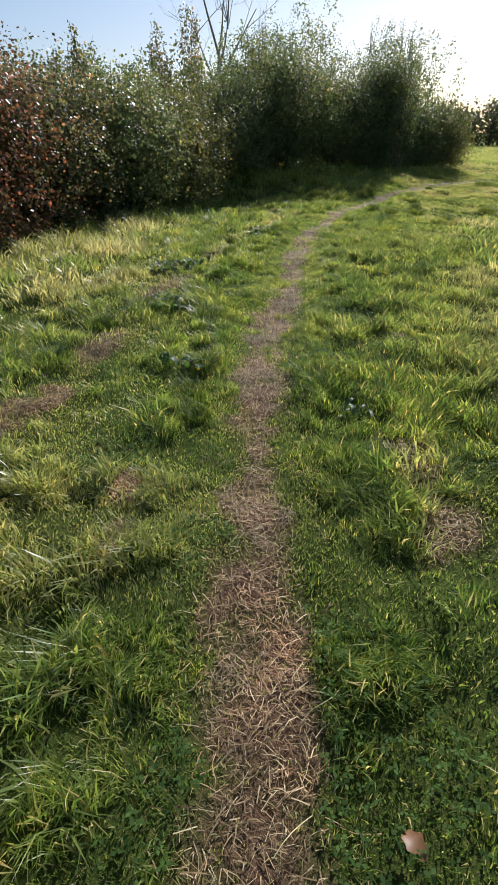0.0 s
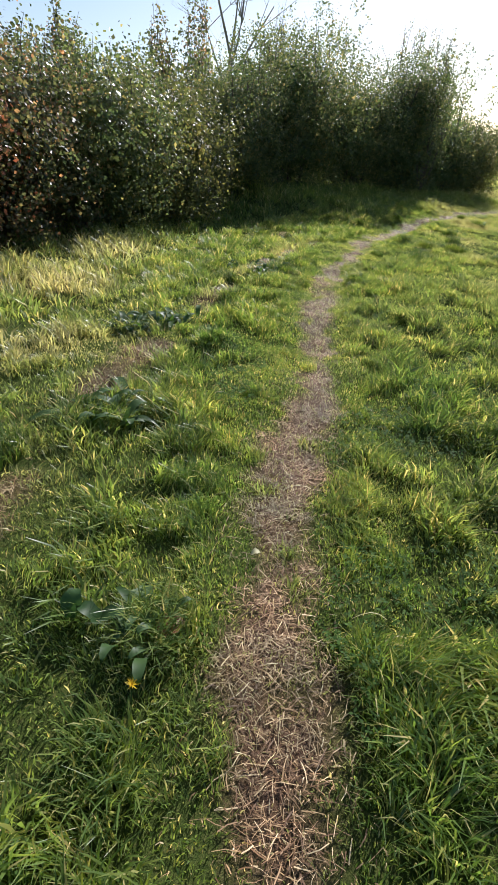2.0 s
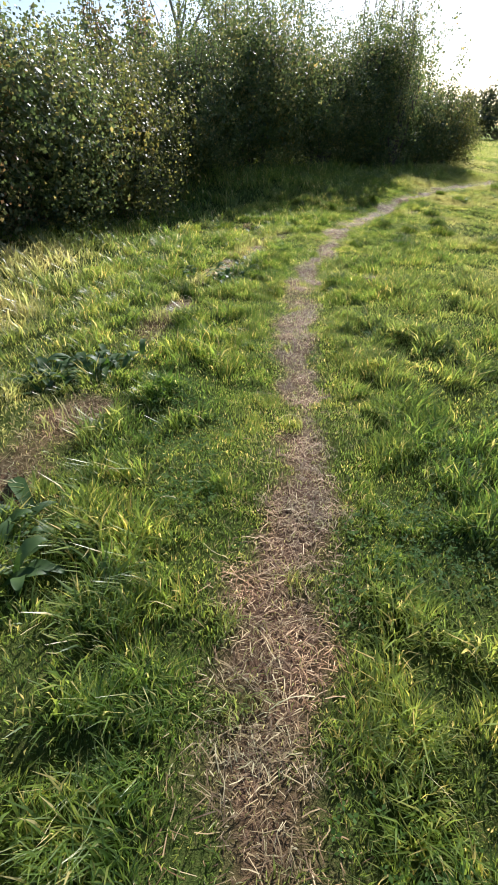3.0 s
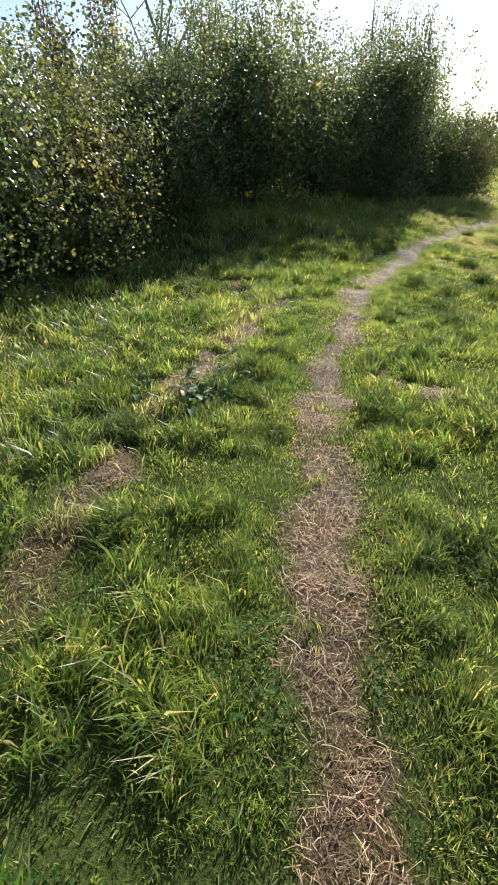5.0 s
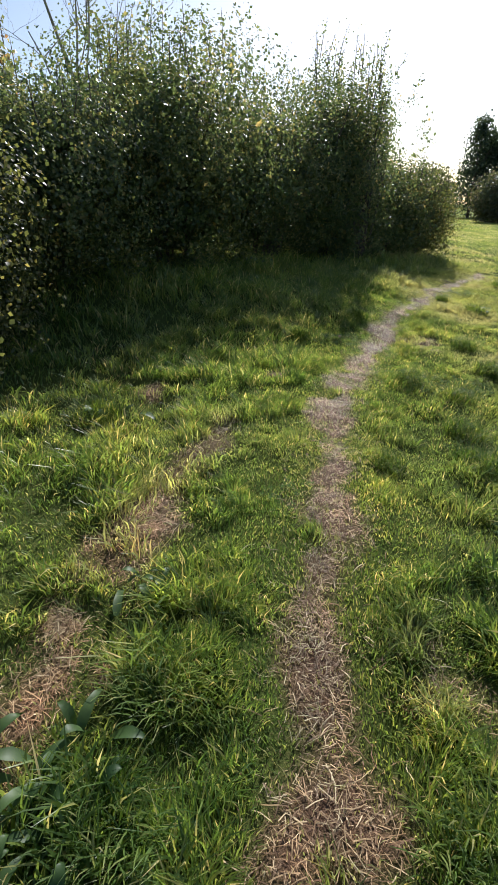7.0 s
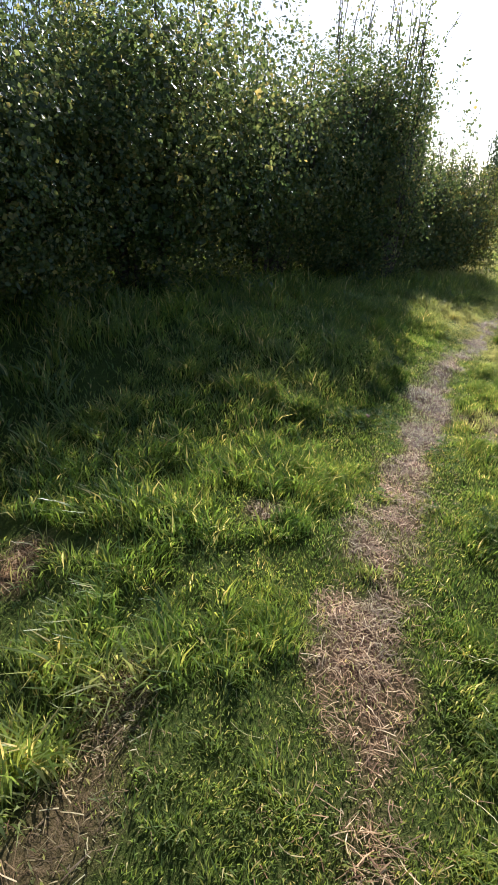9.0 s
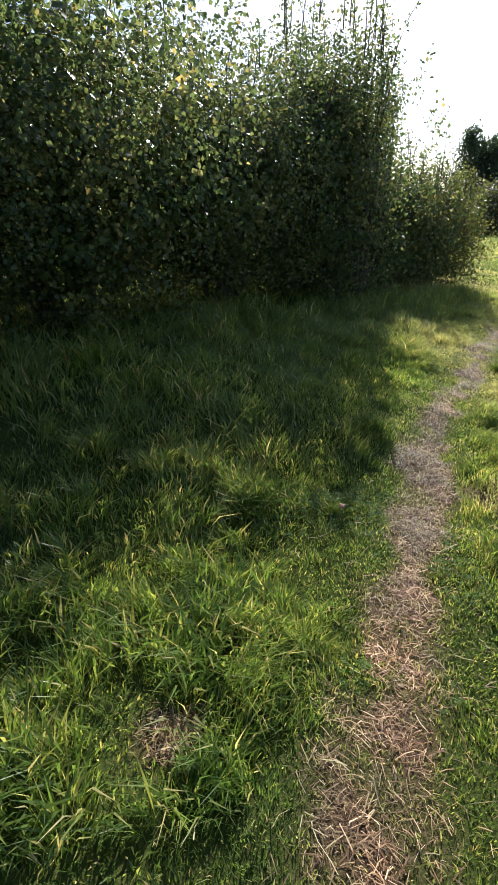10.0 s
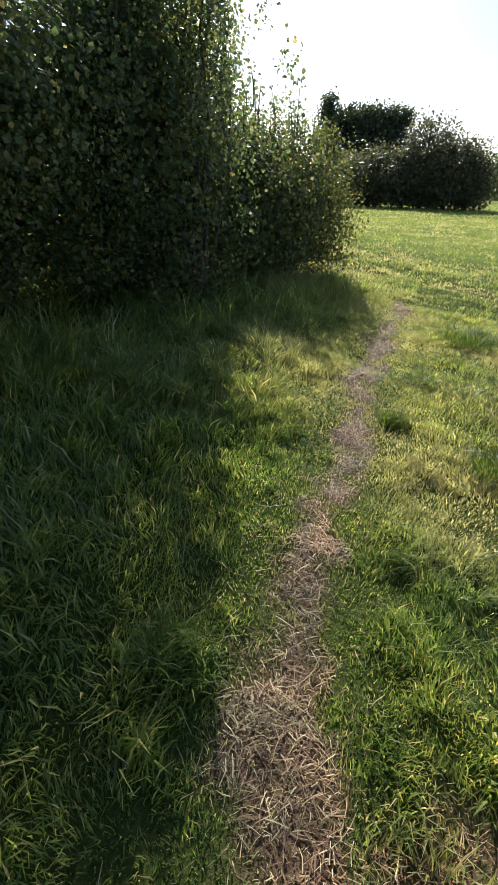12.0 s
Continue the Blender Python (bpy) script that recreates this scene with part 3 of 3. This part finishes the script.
    inner = d2 * (reach(d2) * (0.15 + 0.57 * r.random(m) ** 0.6))[:, None] * np.array([rx, ry, h * (1 - low)]) + np.array([0, 0, h * low])
    inner[:, 2] = np.maximum(inner[:, 2], 0.05 + 0.35 * r.random(m))
    inner[:, 2] = np.minimum(inner[:, 2], h * (0.76 + 0.2 * r.random(m)))
    V2, T2 = leaves(r, inner, d2, 0.085)
    part("foliage", mesh_of("foliage", np.concatenate([V, V2]), np.concatenate([T, T2 + len(V)]), mat), ob)
    return ob


def build_hedge():
    green = "dense dark green hedge shrub at the meadow's edge"
    mixed_l = "overgrown hedge shrub with green and browning leaves"
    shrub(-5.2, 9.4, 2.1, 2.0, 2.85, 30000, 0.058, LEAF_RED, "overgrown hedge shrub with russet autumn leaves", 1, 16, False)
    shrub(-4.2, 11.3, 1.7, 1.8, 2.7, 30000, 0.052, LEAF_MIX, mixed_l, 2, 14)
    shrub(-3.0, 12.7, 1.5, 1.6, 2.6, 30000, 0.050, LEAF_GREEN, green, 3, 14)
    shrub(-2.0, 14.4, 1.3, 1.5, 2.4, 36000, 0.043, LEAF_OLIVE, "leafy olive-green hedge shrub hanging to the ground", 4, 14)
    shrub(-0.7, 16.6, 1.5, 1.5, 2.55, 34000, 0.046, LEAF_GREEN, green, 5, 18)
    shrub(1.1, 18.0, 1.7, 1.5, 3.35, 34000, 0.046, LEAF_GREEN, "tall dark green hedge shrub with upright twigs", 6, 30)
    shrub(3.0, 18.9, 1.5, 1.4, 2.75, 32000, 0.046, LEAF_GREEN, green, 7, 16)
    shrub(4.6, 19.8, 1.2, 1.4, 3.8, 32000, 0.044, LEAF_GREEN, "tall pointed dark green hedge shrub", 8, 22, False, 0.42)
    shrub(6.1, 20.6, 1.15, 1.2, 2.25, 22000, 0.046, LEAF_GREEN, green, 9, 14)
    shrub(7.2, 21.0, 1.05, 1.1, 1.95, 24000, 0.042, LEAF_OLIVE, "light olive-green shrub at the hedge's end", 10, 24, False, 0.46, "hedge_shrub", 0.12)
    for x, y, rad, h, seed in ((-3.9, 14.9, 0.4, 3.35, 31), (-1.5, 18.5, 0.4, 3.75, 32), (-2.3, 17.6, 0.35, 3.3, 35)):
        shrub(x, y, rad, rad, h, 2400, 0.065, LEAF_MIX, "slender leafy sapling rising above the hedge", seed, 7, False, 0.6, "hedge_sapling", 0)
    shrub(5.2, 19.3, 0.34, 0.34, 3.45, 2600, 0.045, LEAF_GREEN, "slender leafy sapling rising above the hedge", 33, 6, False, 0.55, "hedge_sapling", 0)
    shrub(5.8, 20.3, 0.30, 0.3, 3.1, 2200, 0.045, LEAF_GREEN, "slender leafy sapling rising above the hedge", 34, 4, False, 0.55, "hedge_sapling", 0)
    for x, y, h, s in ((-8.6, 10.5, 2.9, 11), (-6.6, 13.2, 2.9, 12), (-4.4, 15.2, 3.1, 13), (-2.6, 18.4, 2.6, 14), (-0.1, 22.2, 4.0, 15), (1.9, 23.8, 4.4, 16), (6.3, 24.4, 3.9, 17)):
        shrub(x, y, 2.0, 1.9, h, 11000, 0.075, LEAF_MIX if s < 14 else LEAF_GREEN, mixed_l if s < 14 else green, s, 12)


def bare_tree(x, y, h, seed, label):
    r = np.random.default_rng(seed)
    ob = thing("bare_tree", x, y, float(height(np.array([x]), np.array([y]))[0]), label, "tree")
    trunk, limbs = [], []

    def grow(p, d, length, rad, depth, store):
        pts, rr = [p], [rad]
        for q in range(4):
            d = d + r.normal(0, 0.09, 3) + np.array([0, 0, 0.05])
            d /= np.linalg.norm(d)
            pts.append(pts[-1] + d * length / 4)
            rr.append(rad * (1 - 0.16 * (q + 1)))
        store.append((pts, rr))
        if depth == 0:
            return
        for q in range(3 if depth > 1 else 4):
            i = r.integers(2, 5)
            s = r.normal(0, 0.75, 3)
            nd = d + s
            nd[2] = abs(nd[2]) * 0.9 + 0.25
            nd /= np.linalg.norm(nd)
            grow(pts[i], nd, length * r.uniform(0.5, 0.78), rr[i] * 0.62, depth - 1, limbs)

    grow(np.array([0, 0, -0.1]), np.array([0.02, 0, 1.0]), h * 0.42, 0.13, 0, trunk)
    tip = trunk[0][0][-1]
    for q in range(5):
        a = q * 1.256 + r.uniform(-0.4, 0.4)
        nd = np.array([math.cos(a) * 0.62, math.sin(a) * 0.62, 1.0])
        grow(trunk[0][0][3 + q % 2], nd / np.linalg.norm(nd), h * 0.34, 0.055, 4, limbs)
    V, T = tubes(trunk, 8)
    part("trunk", mesh_of("trunk", V, T, PALE_BARK), ob)
    V, T = tubes(limbs, 4)
    part("bare_crown", mesh_of("bare_crown", V, T, PALE_BARK), ob, "leafless pale branches")


def far_tree(x, y, rad, h, seed, label, conifer=False, count=5200, size=0.26):
    r = np.random.default_rng(seed)
    ob = thing("conifer_tree" if conifer else "field_tree", x, y, float(height(np.array([x]), np.array([y]))[0]), label, "tree", "trees across the field")
    trunk = [([(0, 0, -0.2), (0.05, 0, h * 0.3), (0, 0.06, h * 0.6), (0.02, 0, h * 0.9)], [0.2, 0.17, 0.11, 0.03])]
    for q in range(10):
        a, zz = r.uniform(0, 6.283), h * r.uniform(0.15, 0.7)
        trunk.append(([(0, 0, zz), (math.cos(a) * rad * 0.4, math.sin(a) * rad * 0.4, zz + 0.12 * h), (math.cos(a) * rad * 0.8, math.sin(a) * rad * 0.8, zz + 0.2 * h)], [0.07, 0.045, 0.015]))
    V, T = tubes(trunk, 6)
    part("trunk", mesh_of("trunk", V, T, BARK), ob)
    k = count // 26
    if conifer:
        zz = h * (0.06 + 0.94 * r.random(k) ** 0.8)
        a = r.uniform(0, 6.283, k)
        rr = rad * np.minimum(1, 1.45 * (1 - zz / h) ** 0.72 + 0.05) * (0.4 + 0.6 * r.random(k) ** 0.5)
        c = np.stack([np.cos(a) * rr, np.sin(a) * rr, zz], 1)
        d = np.stack([np.cos(a), np.sin(a), np.full(k, 0.2)], 1)
    else:
        d = r.normal(0, 1, (k, 3))
        d /= np.linalg.norm(d, axis=1)[:, None]
        lump = r.normal(0, 1, (7, 3))
        lump /= np.linalg.norm(lump, axis=1)[:, None]
        f = (1 + (np.maximum(d @ lump.T, 0) ** 3 * r.uniform(-0.25, 0.25, 7)).sum(1)) * (0.4 + 0.6 * r.random(k) ** 0.5) / (np.abs(d) ** 3).sum(1) ** (1 / 3)
        c = d * f[:, None] * np.array([rad, rad, h * 0.46]) + np.array([0, 0, h * 0.46])
    c[:, 2] = np.maximum(c[:, 2], 0.6 * r.random(k) + 0.2)
    u = r.uniform(-0.5, 0.5, (k, 26))
    ax = d * 0.5 + np.array([0, 0, 0.7])
    p = c[:, None] + ax[:, None] * u[:, :, None] + r.normal(0, 0.34, (k, 26, 3))
    V, T = leaves(r, p.reshape(-1, 3), np.repeat(d, 26, axis=0), size)
    part("crown", mesh_of("crown", V, T, CONIFER if conifer else LEAF_FAR), ob)


def from_end(az, dist):
    """A place seen from the walk's end: degrees right of +y, metres."""
    return 3.2 + dist * math.sin(radians(az)), 13.95 + dist * math.cos(radians(az))


def build_far_trees():
    for az, dist, rad, h, s in ((33.5, 66, 2.0, 10.0, 1), (34.6, 68, 2.6, 9.1, 2), (35.8, 67, 3.0, 9.2, 3), (37.0, 68, 3.0, 9.3, 4), (38.2, 67, 3.0, 9.1, 5), (39.4, 68, 3.0, 9.0, 6), (40.6, 67, 2.8, 8.8, 7)):
        far_tree(*from_end(az, dist), rad, h, 100 + s, "tall dark conifer in a row across the field", True, 5000, 0.25)
    for az, dist, rad, h, s in ((36.2, 49, 2.2, 4.1, 1), (38.8, 48, 2.6, 4.3, 2), (41.4, 48, 2.3, 4.4, 3), (43.2, 47, 1.9, 6.6, 4), (45.4, 47, 2.3, 5.2, 5), (47.4, 46.5, 1.7, 4.6, 6),
                                (29.3, 62, 3.2, 6.0, 7), (25.5, 64, 3.4, 4.8, 8), (21.0, 66, 3.4, 5.0, 9), (56, 95, 6.0, 7.5, 10), (61, 100, 6.5, 8.0, 11), (66, 104, 6.5, 8.0, 12), (71, 108, 7.0, 8.0, 13), (51.0, 92, 5.5, 6.0, 14)):
        far_tree(*from_end(az, dist), rad, h, 200 + s, "dark rounded tree across the field", False, 6500 if dist < 51 else 2600, 0.2 if dist < 51 else 0.34 if dist < 70 else 0.65)


def street_lamp(x, y, h):
    ob = thing("street_lamp", x, y, float(height(np.array([x]), np.array([y]))[0]), "distant grey steel street lamp with a short arm", "street lamp")
    V, T = tubes([([(0, 0, -0.1), (0, 0, 1.2), (0, 0, 1.25), (0, 0, h)], [0.11, 0.11, 0.075, 0.055])], 10)
    part("pole", mesh_of("pole", V, T, STEEL), ob)
    V, T = tubes([([(0, 0, h - 0.05), (0.2, 0, h + 0.06), (0.6, 0, h + 0.12)], [0.04, 0.04, 0.035])], 8)
    part("arm", mesh_of("arm", V, T, STEEL), ob)
    bm = bmesh.new()
    bmesh.ops.create_cube(bm, size=1, matrix=Matrix.LocRotScale((0.95, 0, h + 0.13), Euler((0, -0.1, 0)), (0.75, 0.28, 0.12)))
    bmesh.ops.bevel(bm, geom=bm.edges[:], offset=0.04, segments=2, affect="EDGES")
    me = bpy.data.meshes.new("lamp_head")
    bm.to_mesh(me)
    bm.free()
    me.materials.append(STEEL)
    part("lamp_head", me, ob)


# ---- weeds and small things ----
def dock(x, y, count, size, seed, label="clump of broad dark green dock leaves in the grass", broad=0.125):
    """A rosette of broad leaves, each a part."""
    r = np.random.default_rng(seed)
    ob = thing("dock_plant", x, y, float(height(np.array([x]), np.array([y]))[0]), label, "weed", "weeds in the grass")
    for q in range(int(count * 1.5)):
        a, up, L = r.uniform(0, 6.283), r.uniform(0.35, 1.25), size * r.uniform(0.5, 1.3)
        off = r.normal(0, size * 0.5, 2)
        V, T = [], []
        for i in range(6):
            s = i / 5
            rad = L * (s * math.cos(up) + 0.25 * s * s)
            zz = L * (math.sin(up) * s - 0.55 * s * s * s) + 0.03
            w = L * broad * math.sin(math.pi * min(1, 0.12 + s * 0.88)) ** 0.7 * (1 + 0.15 * math.sin(9 * s + q))
            cx, cy = off[0] + math.cos(a) * rad, off[1] + math.sin(a) * rad
            for side, lift in ((-1, 0.25), (0, 0), (1, 0.25)):
                V.append((cx - math.sin(a) * w * side, cy + math.cos(a) * w * side, zz + w * lift))
            if i:
                b = 3 * (i - 1)
                T += [(b, b + 1, b + 4), (b, b + 4, b + 3), (b + 1, b + 2, b + 5), (b + 1, b + 5, b + 4)]
        part("leaf", mesh_of("leaf", np.array(V), np.array(T), DOCK), ob)
    return ob


def fallen_leaf(x, y, size, mat, turn, label, lift=0.03):
    n = 7
    V, T = [], []
    for i in range(n):
        s = i / (n - 1)
        w = size * 0.34 * math.sin(math.pi * min(1, 0.06 + 0.94 * s)) ** 0.8 * (1.2 if i % 2 else 0.9)
        zz = 0.012 * math.sin(3.2 * s) + 0.01
        for side, up in ((-1, 0.3), (0, 0), (1, 0.4)):
            px, py = size * (s - 0.5), w * side
            V.append((px * math.cos(turn) - py * math.sin(turn), px * math.sin(turn) + py * math.cos(turn), zz + w * up))
        if i:
            b = 3 * (i - 1)
            T += [(b, b + 1, b + 4), (b, b + 4, b + 3), (b + 1, b + 2, b + 5), (b + 1, b + 5, b + 4)]
    ob = new("fallen_leaf", mesh_of("fallen_leaf", np.array(V), np.array(T), mat))
    ob.location = (x, y, float(height(np.array([x]), np.array([y]))[0]) + lift)
    return tagged(ob, label, "leaf")


def dandelion(x, y):
    z = float(height(np.array([x]), np.array([y]))[0])
    ob = thing("dandelion", x, y, z, "single yellow dandelion flower in the grass", "flower")
    V, T = tubes([([(0, 0, -0.01), (0.004, 0, 0.06), (0.01, 0.004, 0.115)], [0.003, 0.0026, 0.0024])], 6)
    part("stalk", mesh_of("stalk", V, T, DOCK), ob)
    V, T = [], []
    r = np.random.default_rng(5)
    for i in range(40):
        a, L, e = r.uniform(0, 6.283), r.uniform(0.016, 0.027), r.uniform(0.1, 1.1)
        c, s = math.cos(a), math.sin(a)
        b = len(V)
        V += [(0.01 - s * 0.002, 0.004 + c * 0.002, 0.115), (0.01 + s * 0.002, 0.004 - c * 0.002, 0.115), (0.01 + c * L * math.cos(e), 0.004 + s * L * math.cos(e), 0.115 + L * math.sin(e))]
        T.append((b, b + 1, b + 2))
    part("flower_head", mesh_of("flower_head", np.array(V), np.array(T), YELLOW), ob, "yellow petals")


def tussock(x, y, rad, h, seed, label="dense tussock of long green grass in the meadow"):
    """A tuft of long blades that fan out of one root."""
    r = np.random.default_rng(seed)
    n = int(200 + 1300 * rad)
    a, f = r.uniform(0, 6.283, n), r.random(n) ** 0.6
    bx, by = np.cos(a) * f * rad * (0.6 + 0.35 * r.random(n)), np.sin(a) * f * rad * (0.6 + 0.35 * r.random(n))
    z = height(bx + x, by + y)
    z0 = float(height(np.array([x]), np.array([y]))[0])
    L = h * (0.4 + 0.55 * r.random(n))
    out = a + r.normal(0, 1.5, n) + r.uniform(0, 6.283)
    lean = L * (0.25 + 0.8 * f) * (0.6 + 0.6 * r.random(n))
    w = 0.0018 + 0.0015 * r.random(n)
    sx, sy = -np.sin(out) * w, np.cos(out) * w
    P = lambda s, g, k, q: np.stack([bx + np.cos(out) * lean * g + s * sx * q, by + np.sin(out) * lean * g + s * sy * q, z - z0 + L * k], 1)
    V = np.stack([P(-1, 0, -0.08, 0.8), P(1, 0, -0.08, 0.8), P(-1, 0.3, 0.55, 1), P(1, 0.3, 0.55, 1), P(-1, 0.68, 0.84, 0.7), P(1, 0.68, 0.84, 0.7), P(0, 1.05, 0.90, 0)], 1)
    T = np.arange(n)[:, None, None] * 7 + np.array([(0, 1, 3), (0, 3, 2), (2, 3, 5), (2, 5, 4), (4, 5, 6)])[None]
    me = mesh_of("grass_tussock", V.reshape(-1, 3), T.reshape(-1, 3), TUFT)
    ob = new("grass_tussock", me)
    ob.location = (x, y, z0)
    return tagged(ob, label, "grass tussock", "tussocks in the meadow")


def build_tussocks():
    for q, (x, y, rad, h) in enumerate(TUSSOCKS):
        tussock(x, y, rad, h, 500 + q)


def build_small_things():
    for q, (x, y, n, s) in enumerate(((-1.17, 6.75, 20, 0.2), (-0.97, 6.82, 24, 0.21), (-0.72, 6.92, 18, 0.18), (-0.90, 5.10, 18, 0.24), (-0.66, 5.2, 11, 0.19), (-0.4, 3.48, 8, 0.16), (0.13, 9.21, 14, 0.18), (0.27, 9.56, 10, 0.15),
                                      (-0.24, 9.44, 8, 0.14), (0.55, 10.26, 7, 0.12), (0.24, 12.3, 10, 0.2), (-1.61, 3.7, 8, 0.16), (0.67, 2.73, 6, 0.1), (5.75, 15.62, 10, 0.15))):
        dock(x, y, n, s, 300 + q)
    dock(0.27, 9.38, 3, 0.11, 330, "few broad pale-backed weed leaves in the grass", 0.3)
    dock(-0.47, 3.52, 5, 0.12, 331, "few broad pale-backed weed leaves in the grass", 0.24)
    dandelion(-0.36, 3.22)
    fallen_leaf(0.39, 0.50, 0.075, FALLEN, 2.2, "curled brown fallen leaf in the grass")
    fallen_leaf(-0.27, 3.47, 0.12, FALLEN, 0.6, "curled brown fallen leaf in the grass")
    fallen_leaf(2.91, 14.21, 0.055, FALLEN, 1.1, "curled brown fallen leaf in the grass", 0.05)
    fallen_leaf(0.03, 3.91, 0.045, PALE, 0.3, "pale dry leaf scrap on the trodden path", 0.02)
    fallen_leaf(0.08, 9.22, 0.07, PALE, 1.4, "pale dry leaf among dock leaves", 0.08)


build_hedge()
bare_tree(-0.9, 27.0, 9.5, 61, "bare pale-barked tree standing behind the hedge")
build_far_trees()
street_lamp(*from_end(32.1, 74), 9.1)
build_small_things()
build_tussocks()
build_straw()
build_stalks()
build_grass()
build_clover()
